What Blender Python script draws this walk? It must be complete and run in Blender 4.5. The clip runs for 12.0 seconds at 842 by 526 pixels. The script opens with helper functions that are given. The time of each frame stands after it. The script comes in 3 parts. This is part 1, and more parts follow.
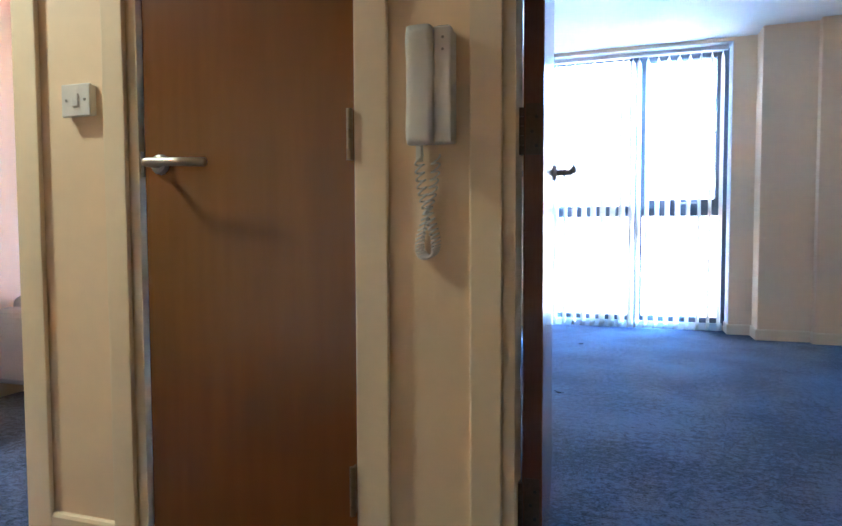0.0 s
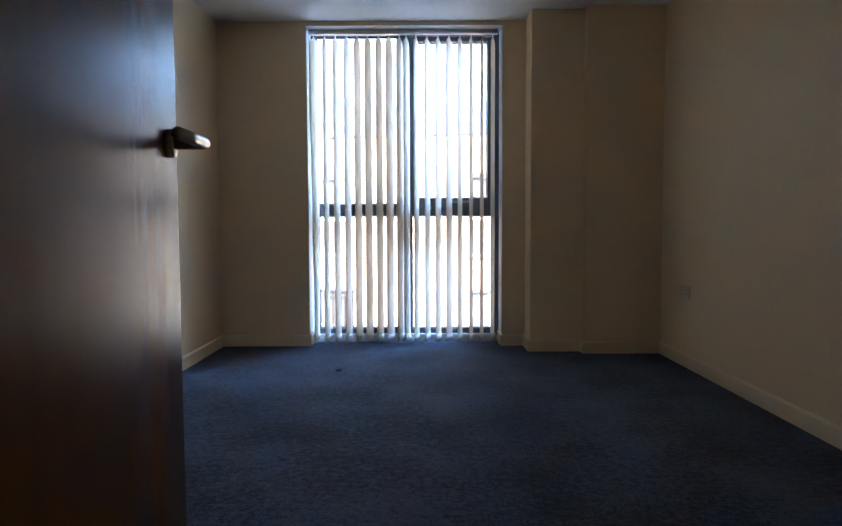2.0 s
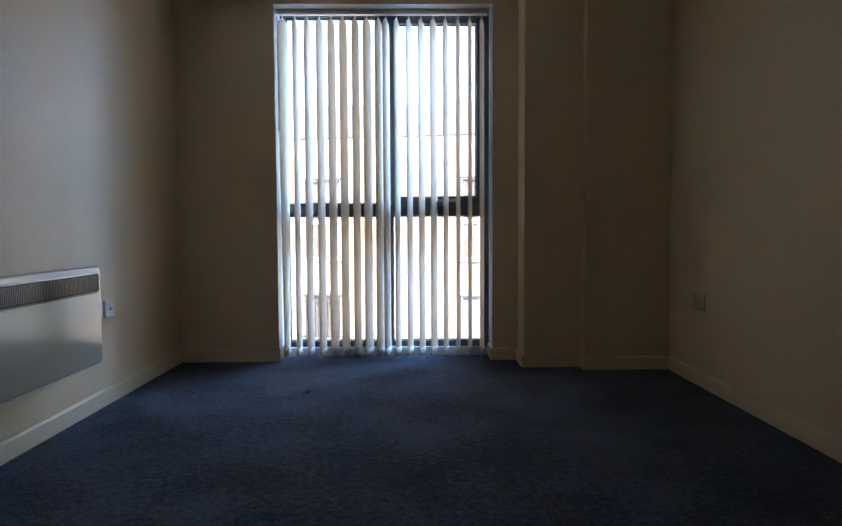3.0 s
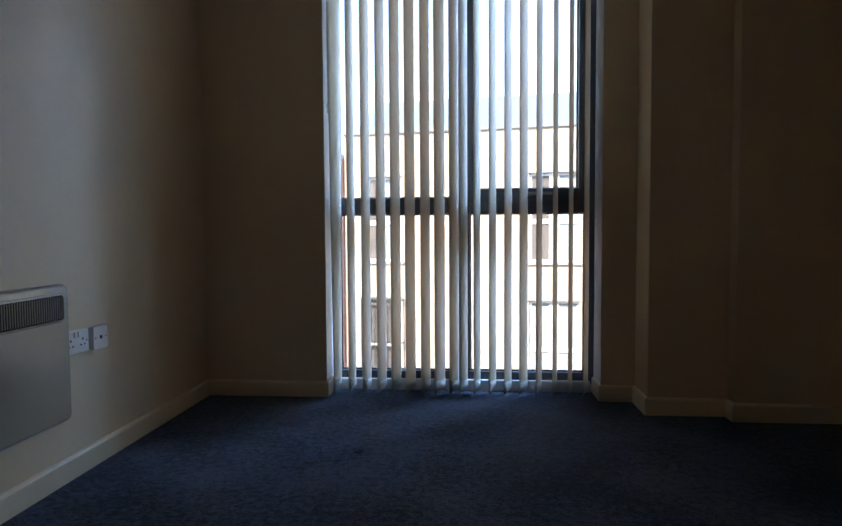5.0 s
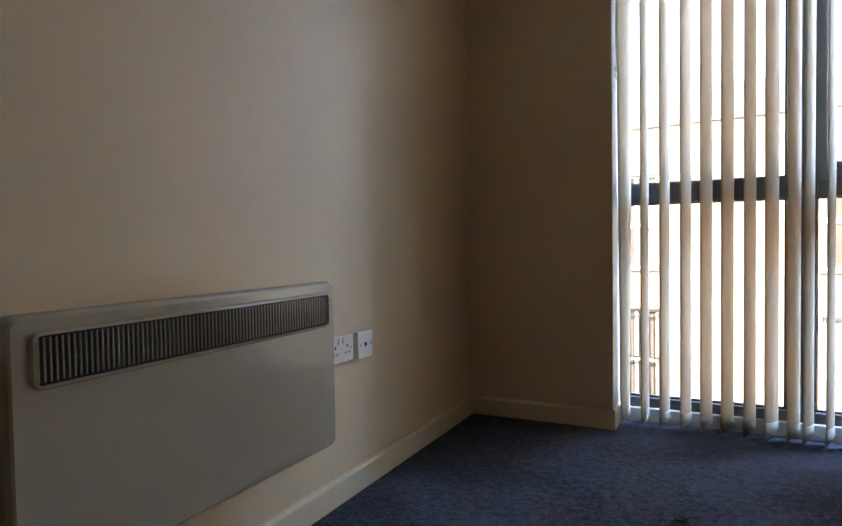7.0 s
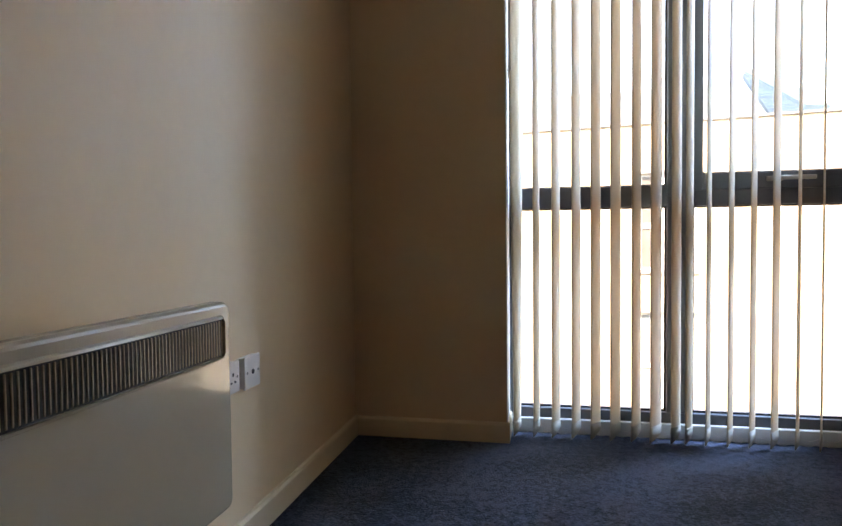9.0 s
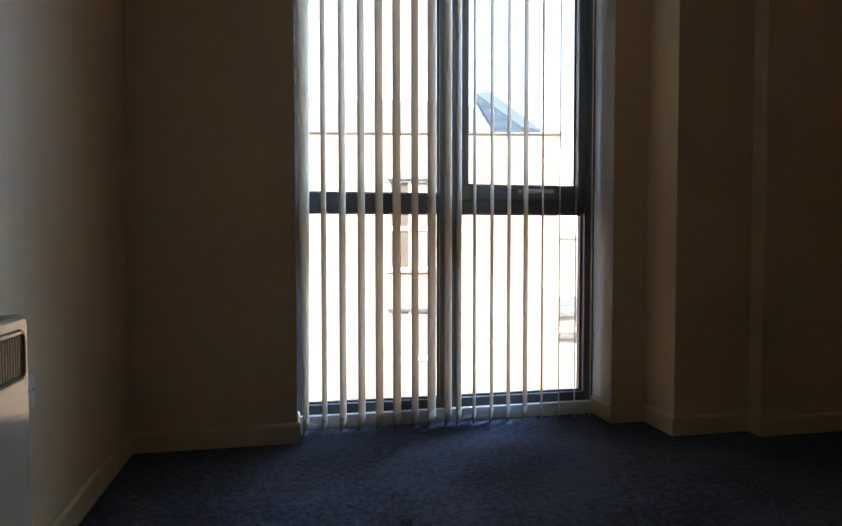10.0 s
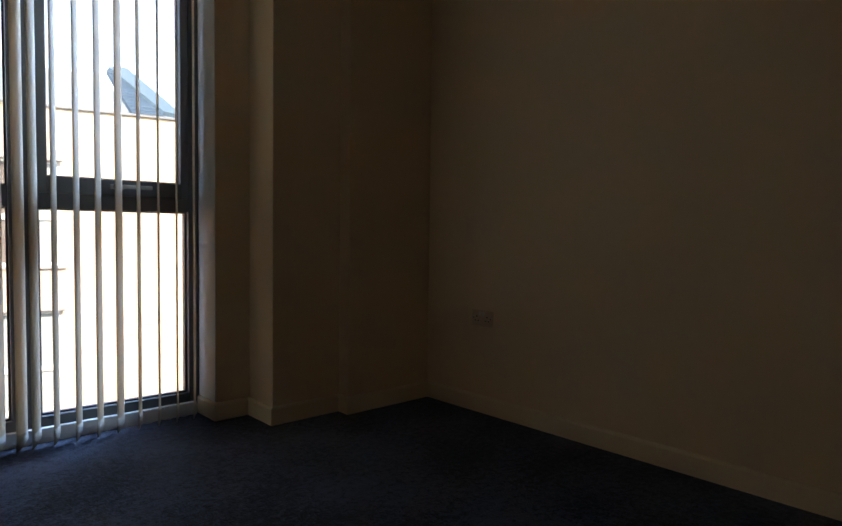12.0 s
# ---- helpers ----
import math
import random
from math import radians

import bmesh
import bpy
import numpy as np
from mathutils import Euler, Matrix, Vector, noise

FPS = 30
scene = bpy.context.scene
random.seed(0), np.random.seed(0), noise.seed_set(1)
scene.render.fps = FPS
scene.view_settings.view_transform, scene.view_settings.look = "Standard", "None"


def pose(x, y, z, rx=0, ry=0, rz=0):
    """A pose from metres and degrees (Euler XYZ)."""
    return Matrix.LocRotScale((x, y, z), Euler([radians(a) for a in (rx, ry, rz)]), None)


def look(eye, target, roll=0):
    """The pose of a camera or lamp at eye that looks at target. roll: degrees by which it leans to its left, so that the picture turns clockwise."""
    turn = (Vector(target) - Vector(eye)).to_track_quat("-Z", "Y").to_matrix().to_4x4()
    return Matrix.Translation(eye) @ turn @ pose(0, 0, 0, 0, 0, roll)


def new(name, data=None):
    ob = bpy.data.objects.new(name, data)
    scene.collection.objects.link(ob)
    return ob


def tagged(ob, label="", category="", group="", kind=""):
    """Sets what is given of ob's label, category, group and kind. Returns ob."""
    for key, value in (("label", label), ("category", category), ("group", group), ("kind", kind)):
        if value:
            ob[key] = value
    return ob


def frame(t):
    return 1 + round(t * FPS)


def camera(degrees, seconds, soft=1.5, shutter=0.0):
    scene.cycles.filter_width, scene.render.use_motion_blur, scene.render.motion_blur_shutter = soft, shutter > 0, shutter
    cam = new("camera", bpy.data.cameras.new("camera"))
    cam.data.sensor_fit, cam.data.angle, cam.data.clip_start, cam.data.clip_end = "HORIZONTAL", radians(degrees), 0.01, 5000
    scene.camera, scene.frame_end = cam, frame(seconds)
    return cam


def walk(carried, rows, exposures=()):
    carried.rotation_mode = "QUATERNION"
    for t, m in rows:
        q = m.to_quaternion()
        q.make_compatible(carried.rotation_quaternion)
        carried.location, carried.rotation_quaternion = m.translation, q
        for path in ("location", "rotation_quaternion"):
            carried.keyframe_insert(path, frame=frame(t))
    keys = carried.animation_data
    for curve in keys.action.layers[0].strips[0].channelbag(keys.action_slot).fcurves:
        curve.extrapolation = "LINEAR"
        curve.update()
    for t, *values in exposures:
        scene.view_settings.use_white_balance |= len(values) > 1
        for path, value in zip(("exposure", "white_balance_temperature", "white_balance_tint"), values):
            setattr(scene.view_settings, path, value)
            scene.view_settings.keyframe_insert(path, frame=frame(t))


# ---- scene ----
cam = camera(68.6, 12.0, soft=1.5)
PATH = [
    (0, pose(1.389, -5.944, 0.897, 87.21, 0.23, 18.34)),
    (0.5, pose(1.430, -5.650, 0.888, 87.16, 0.38, 12.35)),
    (1, pose(1.474, -5.447, 0.887, 87.20, 0.29, 7.51)),
    (1.5, pose(1.530, -5.144, 0.912, 87.09, 0.29, 2.69)),
    (2, pose(1.613, -4.925, 0.944, 86.76, 0.23, 0.13)),
    (2.5, pose(1.678, -4.689, 0.923, 87.19, 0.30, -0.74)),
    (4.5, pose(1.628, -3.657, 0.976, 86.45, 0.09, -0.47)),
    (5, pose(1.545, -3.449, 0.940, 87.14, 0.34, 4.83)),
    (5.5, pose(1.434, -3.282, 0.937, 87.36, 0.50, 9.85)),
    (6, pose(1.345, -3.155, 0.915, 87.68, 0.64, 18.97)),
    (6.5, pose(1.266, -3.022, 0.878, 88.06, 0.91, 26.58)),
    (8.5, pose(0.959, -2.794, 0.900, 87.94, 0.70, 19.85)),
    (9, pose(0.892, -2.747, 0.903, 87.95, 0.59, 11.72)),
    (9.5, pose(0.786, -2.774, 0.912, 87.74, 0.04, -0.43)),
    (10, pose(0.714, -2.812, 0.914, 87.84, 0.04, -11.31)),
    (10.5, pose(0.719, -2.856, 0.910, 88.07, -0.03, -18.69)),
    (11, pose(0.771, -2.893, 0.941, 87.54, -0.44, -26.35)),
    (11.5, pose(0.827, -2.922, 0.951, 87.13, -0.51, -34.56)),
    (12, pose(0.941, -2.964, 0.957, 87.23, -0.73, -42.20)),
]
EXPOSURE = [
    (0.0, 6.05, 4700, 15), (0.5, 5.4, 4700, 15), (1.0, 4.9, 5100, 15), (1.5, 4.3, 5700, 15), (2.0, 3.65, 6250, 14), (2.5, 3.35, 6600, 14),
    (4.5, 2.45, 6750, 14), (5.5, 2.25, 6950, 15), (6.0, 2.35, 7500, 17), (6.5, 2.7, 8200, 19), (8.5, 3.55, 9150, 21), (9.0, 3.25, 9050, 21),
    (9.5, 2.6, 8500, 20), (10.0, 2.4, 8100, 18), (10.5, 2.15, 7600, 16), (11.0, 2.1, 7700, 16), (12.0, 2.3, 8000, 17)]
walk(cam, PATH, EXPOSURE)

# world and sun
world = bpy.data.worlds.new("sky")
scene.world = world
world.use_nodes = True
wn = world.node_tree.nodes
sky = wn.new("ShaderNodeTexSky")
sky.sky_type, sky.sun_disc = "NISHITA", False
SUN_UP, SUN_TURN = 40, 205          # degrees above the horizon; degrees clockwise from +y
sky.sun_elevation, sky.sun_rotation = radians(SUN_UP), radians(SUN_TURN)
world.node_tree.links.new(sky.outputs[0], wn["Background"].inputs[0])
sky.dust_density, sky.ozone_density = 0.4, 2.5
wn["Background"].inputs[1].default_value = 0.15
sun = new("sun", bpy.data.lights.new("sun", "SUN"))
sun.data.energy, sun.data.angle, sun.data.color = 2.7, radians(0.5), (1.0, 0.93, 0.82)
sx, sy = math.sin(radians(SUN_TURN)), math.cos(radians(SUN_TURN))
ce, se = math.cos(radians(SUN_UP)), math.sin(radians(SUN_UP))
sun.matrix_world = look((20 * sx * ce, 20 * sy * ce, 20 * se), (0, 0, 0))
# added blue lamp, out of view, for the open sky over the low roofs to the east, falling slantwise into the window
# opening
sky_lamp = new("sky_fill", bpy.data.lights.new("sky_fill", "AREA"))
sky_lamp.data.shape, sky_lamp.data.size, sky_lamp.data.size_y = "RECTANGLE", 1.2, 1.5
sky_lamp.data.energy, sky_lamp.data.color = 112.0, (0.25, 0.50, 1.0)
sky_lamp.matrix_world = look((3.65, 0.86, 2.85), (0.5, -0.8, 0.5))
# warm downlight in the hall ceiling
HALL_LAMP = (-1.05, -5.2, 2.5)
lamp = new("hall_lamp", bpy.data.lights.new("hall_lamp", "SPOT"))
lamp.data.energy, lamp.data.color, lamp.data.shadow_soft_size = 2.0, (0.94, 0.92, 0.56), 0.10
lamp.data.spot_size, lamp.data.spot_blend = radians(150), 0.6
lamp.location = HALL_LAMP


# ---------------------------------------------------------------- materials
def mat(name, col, rough=0.5, metal=0.0, var=0.06, scales=(3.0, 45.0), bump=0.0, bump_scale=300.0,
        stretch=(1, 1, 1), coat=0.0, translucent=0.0, transmission=0.0, emit=0.0):
    m = bpy.data.materials.new(name)
    m.use_nodes = True
    nt = m.node_tree
    b = nt.nodes["Principled BSDF"]
    b.inputs["Roughness"].default_value = rough
    b.inputs["Metallic"].default_value = metal
    b.inputs["Coat Weight"].default_value = coat
    b.inputs["Transmission Weight"].default_value = transmission
    tc = nt.nodes.new("ShaderNodeTexCoord")
    mp = nt.nodes.new("ShaderNodeMapping")
    mp.inputs["Scale"].default_value = stretch
    nt.links.new(tc.outputs["Object"], mp.inputs[0])
    total = None
    for i, s in enumerate(scales):
        n = nt.nodes.new("ShaderNodeTexNoise")
        n.inputs["Scale"].default_value = s
        n.inputs["Detail"].default_value = 5
        nt.links.new(mp.outputs[0], n.inputs["Vector"])
        if total is None:
            total = n.outputs["Fac"]
        else:
            a = nt.nodes.new("ShaderNodeMath")
            a.operation = "ADD"
            nt.links.new(total, a.inputs[0])
            nt.links.new(n.outputs["Fac"], a.inputs[1])
            total = a.outputs[0]
    ramp = nt.nodes.new("ShaderNodeMapRange")
    k = len(scales)
    ramp.inputs["From Min"].default_value, ramp.inputs["From Max"].default_value = 0.3 * k, 0.7 * k
    nt.links.new(total, ramp.inputs[0])
    mix = nt.nodes.new("ShaderNodeMix")
    mix.data_type = "RGBA"
    mix.inputs[6].default_value = (*[c * (1 - var) for c in col], 1)
    mix.inputs[7].default_value = (*[min(1, c * (1 + var)) for c in col], 1)
    nt.links.new(ramp.outputs[0], mix.inputs[0])
    nt.links.new(mix.outputs[2], b.inputs["Base Color"])
    if bump:
        n = nt.nodes.new("ShaderNodeTexNoise")
        n.inputs["Scale"].default_value = bump_scale
        n.inputs["Detail"].default_value = 4
        nt.links.new(mp.outputs[0], n.inputs["Vector"])
        bp = nt.nodes.new("ShaderNodeBump")
        bp.inputs["Strength"].default_value = bump
        bp.inputs["Distance"].default_value = 0.004
        nt.links.new(n.outputs["Fac"], bp.inputs["Height"])
        nt.links.new(bp.outputs[0], b.inputs["Normal"])
    if translucent:
        t = nt.nodes.new("ShaderNodeBsdfTranslucent")
        nt.links.new(mix.outputs[2], t.inputs[0])
        ms = nt.nodes.new("ShaderNodeMixShader")
        ms.inputs[0].default_value = translucent
        nt.links.new(b.outputs[0], ms.inputs[1])
        nt.links.new(t.outputs[0], ms.inputs[2])
        nt.links.new(ms.outputs[0], nt.nodes["Material Output"].inputs[0])
    return m


def brick_mat(name, col, mortar, var=0.12):
    m = mat(name, col, 0.85, var=var, scales=(1.2, 30), bump=0.3, bump_scale=60)
    nt = m.node_tree
    b = nt.nodes["Principled BSDF"]
    br = nt.nodes.new("ShaderNodeTexBrick")
    br.inputs["Scale"].default_value = 1.0
    br.inputs["Brick Width"].default_value, br.inputs["Row Height"].default_value = 0.225, 0.075
    br.inputs["Mortar Size"].default_value = 0.006
    br.inputs["Color1"].default_value = (*col, 1)
    br.inputs["Color2"].default_value = (*[c * 0.85 for c in col], 1)
    br.inputs["Mortar"].default_value = (*mortar, 1)
    tc = nt.nodes.new("ShaderNodeTexCoord")
    sp = nt.nodes.new("ShaderNodeSeparateXYZ")
    cb = nt.nodes.new("ShaderNodeCombineXYZ")
    nt.links.new(tc.outputs["Object"], sp.inputs[0])
    nt.links.new(sp.outputs[0], cb.inputs[0])
    nt.links.new(sp.outputs[2], cb.inputs[1])
    nt.links.new(cb.outputs[0], br.inputs["Vector"])
    old = b.inputs["Base Color"].links[0].from_socket
    mx = nt.nodes.new("ShaderNodeMix")
    mx.data_type, mx.blend_type = "RGBA", "MULTIPLY"
    mx.inputs[0].default_value = 0.35
    nt.links.new(br.outputs[0], mx.inputs[6])
    nt.links.new(old, mx.inputs[7])
    nt.links.new(mx.outputs[2], b.inputs["Base Color"])
    return m


PAINT = mat("magnolia wall paint", (0.86, 0.645, 0.41), 0.5, var=0.03, scales=(1.1, 22), bump=0.12, bump_scale=420)
CEIL = mat("white ceiling paint", (0.86, 0.85, 0.82), 0.75, var=0.03, scales=(0.9, 18), bump=0.12, bump_scale=380)
GLOSS = mat("cream satin woodwork", (0.85, 0.68, 0.46), 0.36, var=0.03, scales=(2, 40), bump=0.06, bump_scale=160)
SILL = mat("white sill paint", (0.74, 0.73, 0.70), 0.4, var=0.04, scales=(3, 50), bump=0.05, bump_scale=200)
CARPET = mat("blue grey carpet", (0.046, 0.056, 0.083), 0.9, var=0.75, scales=(2.2, 34, 90, 230), bump=1.0, bump_scale=120)
for nd in CARPET.node_tree.nodes:
    if nd.bl_idname == "ShaderNodeMapRange":
        nd.inputs["From Min"].default_value, nd.inputs["From Max"].default_value = 1.82, 2.18
cb_ = CARPET.node_tree.nodes["Principled BSDF"]
cb_.inputs["Sheen Weight"].default_value, cb_.inputs["Sheen Roughness"].default_value = 0.16, 0.4
cb_.inputs["Specular IOR Level"].default_value = 0.25
cb_.inputs["Sheen Tint"].default_value = (0.75, 0.85, 1.0, 1)
OAK = mat("varnished oak veneer", (0.175, 0.057, 0.006), 0.26, var=0.13, scales=(1.2, 5), bump=0.03, bump_scale=60,
          stretch=(6, 6, 0.5))
OAK.node_tree.nodes["Principled BSDF"].inputs["Specular IOR Level"].default_value = 0.65
OAK_EDGE = mat("dark hardwood lipping", (0.115, 0.042, 0.024), 0.45, var=0.25, scales=(6, 40), stretch=(8, 8, 0.6))
STEEL = mat("brushed steel", (0.52, 0.47, 0.40), 0.3, 1.0, var=0.08, scales=(20, 160), stretch=(1, 8, 1))
DARK_STEEL = mat("dull hinge steel", (0.3, 0.28, 0.26), 0.42, 1.0, var=0.15, scales=(15, 120))
AGED_BRASS = mat("dull aged brass", (0.30, 0.21, 0.11), 0.5, 0.9, var=0.15, scales=(15, 120))
BRONZE = mat("dark bronze hinge metal", (0.10, 0.075, 0.06), 0.5, 0.8, var=0.2, scales=(15, 120))
PLASTIC = mat("white plastic", (0.76, 0.70, 0.64), 0.32, var=0.02, scales=(4, 60))
PLASTIC_GREY = mat("pale grey plastic", (0.70, 0.62, 0.60), 0.35, var=0.03, scales=(4, 60))
# white plastic with the dim wall's shade put into its colour
DIM_PLASTIC = mat("white plastic darkened as in shade", (0.74, 0.57, 0.40), 0.45, var=0.03, scales=(4, 60))
ENAMEL = mat("white enamelled steel", (0.53, 0.46, 0.35), 0.11, var=0.02, scales=(2, 30), bump=0.02, bump_scale=300)
# near-black colour for the shade inside slots and holes, also for dark screws
DARK = mat("near black for shaded slots and screws", (0.02, 0.02, 0.022), 0.6, var=0.2)
ALU = mat("grey powder coated aluminium", (0.11, 0.115, 0.125), 0.36, var=0.08, scales=(4, 80), bump=0.04, bump_scale=500)
RUBBER = mat("black gasket", (0.012, 0.012, 0.014), 0.6, var=0.2)
FABRIC = mat("cream blind fabric", (0.83, 0.735, 0.60), 0.8, var=0.04, scales=(8, 160), bump=0.12, bump_scale=900, translucent=0.68)
HEM = mat("cream weighted hem", (0.78, 0.73, 0.64), 0.7, var=0.04, scales=(8, 120), translucent=0.5)
SOFA = mat("pale grey upholstery", (0.42, 0.38, 0.36), 0.9, var=0.1, scales=(3, 120), bump=0.3, bump_scale=500)
BUFF = brick_mat("buff brick", (0.60, 0.50, 0.385), (0.62, 0.58, 0.52))
RED = brick_mat("red brick", (0.36, 0.14, 0.09), (0.45, 0.41, 0.37))
COPING = mat("grey coping", (0.32, 0.33, 0.34), 0.6, var=0.1, scales=(2, 30), bump=0.1, bump_scale=60)
DIM_FASCIA = mat("grey fascia paint", (0.17, 0.18, 0.19), 0.5, var=0.1, scales=(2, 20))
HIP_METAL = mat("blue grey sheet metal", (0.09, 0.145, 0.19), 0.5, var=0.06, scales=(1, 8))
METAL_ROOF = mat("pale standing seam roof", (0.18, 0.225, 0.26), 0.5, 0.0, var=0.05, scales=(0.6, 8))
SLATE = mat("blue grey slate", (0.04, 0.075, 0.115), 0.55, var=0.3, scales=(2, 14), bump=0.4, bump_scale=20)
WHITE_FRAME = mat("white window frame", (0.8, 0.8, 0.78), 0.4, var=0.03)
FAR_GLASS = mat("dark far glazing", (0.15, 0.135, 0.125), 0.08, var=0.2, scales=(0.7, 3))
FAR_BLIND = mat("pale roller blind", (0.28, 0.32, 0.33), 0.8, var=0.06)
RAILING = mat("dark railing metal", (0.06, 0.06, 0.065), 0.5, 0.4, var=0.1)
STONE = mat("pale render", (0.6, 0.57, 0.5), 0.8, var=0.1, scales=(1, 15), bump=0.2, bump_scale=40)
ASPHALT = mat("asphalt", (0.05, 0.05, 0.052), 0.9, var=0.25, scales=(0.5, 30), bump=0.4, bump_scale=120)
GLASS = bpy.data.materials.new("clear glass")
GLASS.use_nodes = True
gb = GLASS.node_tree.nodes["Principled BSDF"]
gb.inputs["Base Color"].default_value = (0.97, 0.99, 0.985, 1)
gb.inputs["Roughness"].default_value, gb.inputs["IOR"].default_value = 0.0, 1.45
gb.inputs["Transmission Weight"].default_value = 1.0


# ---------------------------------------------------------------- mesh helpers
def box(bm, a, b, bevel=0.0, seg=2):
    vs = bmesh.ops.create_cube(bm, size=1)["verts"]
    for v in vs:
        v.co = Vector([a[i] if v.co[i] < 0 else b[i] for i in range(3)])
    if bevel:
        es = list({e for v in vs for e in v.link_edges})
        bmesh.ops.bevel(bm, geom=es, offset=bevel, segments=seg, affect="EDGES", profile=0.6)
    return bm


def cyl(bm, p, q, r, n=16, r2=None):
    p, q = Vector(p), Vector(q)
    d = q - p
    m = Matrix.Translation((p + q) / 2) @ d.to_track_quat("Z", "Y").to_matrix().to_4x4()
    bmesh.ops.create_cone(bm, cap_ends=True, segments=n, radius1=r, radius2=r if r2 is None else r2,
                          depth=d.length, matrix=m)
    return bm


def tube(bm, pts, r, n=8):
    pts = [Vector(p) for p in pts]
    rings = []
    for i, p in enumerate(pts):
        d = (pts[min(i + 1, len(pts) - 1)] - pts[max(i - 1, 0)]).normalized()
        u = d.orthogonal().normalized() if i == 0 else (u - d * u.dot(d)).normalized()
        w = d.cross(u)
        rings.append([bm.verts.new(p + r * (math.cos(6.28318 * k / n) * u + math.sin(6.28318 * k / n) * w)) for k in range(n)])
    for a, b in zip(rings, rings[1:]):
        for k in range(n):
            bm.faces.new((a[k], a[(k + 1) % n], b[(k + 1) % n], b[k]))
    bm.faces.new(rings[0][::-1])
    bm.faces.new(rings[-1])
    return bm


def slab(bm, pts, thick):
    """A plate of even thickness on a flat outline, pushed along its normal."""
    pts = [Vector(p) for p in pts]
    n = (pts[1] - pts[0]).cross(pts[2] - pts[0]).normalized() * thick
    lo = [bm.verts.new(p) for p in pts]
    hi = [bm.verts.new(p + n) for p in pts]
    bm.faces.new(lo[::-1])
    bm.faces.new(hi)
    for i in range(len(pts)):
        j = (i + 1) % len(pts)
        bm.faces.new((lo[i], lo[j], hi[j], hi[i]))
    return bm


def shape(name, bm, material, smooth=False):
    bmesh.ops.recalc_face_normals(bm, faces=bm.faces)
    me = bpy.data.meshes.new(name)
    bm.to_mesh(me)
    bm.free()
    me.materials.append(material)
    if smooth:
        for p in me.polygons:
            p.use_smooth = True
    return me


def structure(name, bm, material, label="", category=""):
    return tagged(new(name, shape(name, bm, material)), label, category, kind="structure")


def thing(name, loc, label, category, group="", kind=""):
    ob = new(name)
    ob.location = loc
    return tagged(ob, label, category, group, kind)


def part(name, bm, material, parent, label="", smooth=False):
    """A mesh in its thing's own coordinates, under the thing or a part."""
    ob = new(name, shape(name, bm, material, smooth))
    ob.parent = parent
    return tagged(ob, label)


def piece(name, me, parent, loc, turn=0.0):
    ob = new(name, me)
    ob.parent = parent
    ob.location, ob.rotation_euler = loc, (0, 0, turn)
    return ob


B = bmesh.new

# ---------------------------------------------------------------- plan
H = 2.562                      # ceiling
E_X = 3.396                    # east wall
S_IN, S_OUT = -4.52, -4.60     # faces of the wall between bedroom and hall
WIN_L, WIN_R, HEAD = 0.703, 2.250, 2.531
FRAME_Y = 0.200
LINT = [(1.056, -0.890, 0.020), (1.044, -2.462, 0.026)]
COL_X, STEP_X, COL_Y, STEP_Y = 2.430, 2.826, -0.245, -0.330

structure("floor", box(B(), (-2.0, -6.8, -0.2), (E_X, 0.24, 0)), CARPET, "worn blue-grey cut pile carpet", "carpet")
structure("ceiling", box(B(), (-2.1, -6.9, H), (E_X + 0.2, 0.35, H + 0.15)), CEIL, "plain white painted ceiling", "ceiling")
wn_ = B()
box(wn_, (-0.1, 0, -0.2), (WIN_L, 0.35, H))
box(wn_, (WIN_R, 0, -0.2), (E_X, 0.35, H))
box(wn_, (WIN_L, 0, HEAD), (WIN_R, 0.35, H))
box(wn_, (WIN_L, FRAME_Y + 0.006, -0.2), (WIN_R, 0.35, 0.044))
structure("wall_north", wn_, PAINT, "magnolia painted wall around a tall window", "wall")
structure("wall_west", box(B(), (-0.1, S_IN, 0), (0, 0, H)), PAINT, "plain magnolia painted wall", "wall")
structure("wall_east", box(B(), (E_X, -6.9, -0.2), (E_X + 0.2, 0.35, H)), PAINT, "plain magnolia painted wall", "wall")
structure("wall_boxing_1", box(B(), (COL_X, COL_Y, 0), (STEP_X, 0, H), 0.004), PAINT, "magnolia painted boxed-in column", "wall")
structure("wall_boxing_2", box(B(), (STEP_X, STEP_Y, 0), (E_X, 0, H), 0.004), PAINT, "magnolia painted boxed-in column", "wall")

# wall between hall and rooms, with three openings
OPEN = [(-1.14, -0.249, 2.10), (0.122, 0.815, 2.10), (1.133, 2.05, 2.10)]
TRIM = [((-1.20, -1.105), (-0.275, -0.186)), ((0.046, 0.119), (0.786, 0.868)), ((1.062, 1.134), (2.03, 2.11))]
ws = B()
x = -1.9
for x0, x1, top in OPEN:
    box(ws, (x, S_OUT, 0), (x0, S_IN, H))
    box(ws, (x0, S_OUT, top), (x1, S_IN, H))
    x = x1
box(ws, (x, S_OUT, 0), (E_X, S_IN, H))
structure("wall_south", ws, PAINT, "magnolia painted hall wall with three doorways", "wall")
wh = B()
box(wh, (-2.0, -6.9, -0.2), (E_X, -6.8, H))
box(wh, (2.7, -6.8, 0), (2.8, S_OUT, H))
structure("wall_hall", wh, PAINT, "plain magnolia hall wall", "wall")
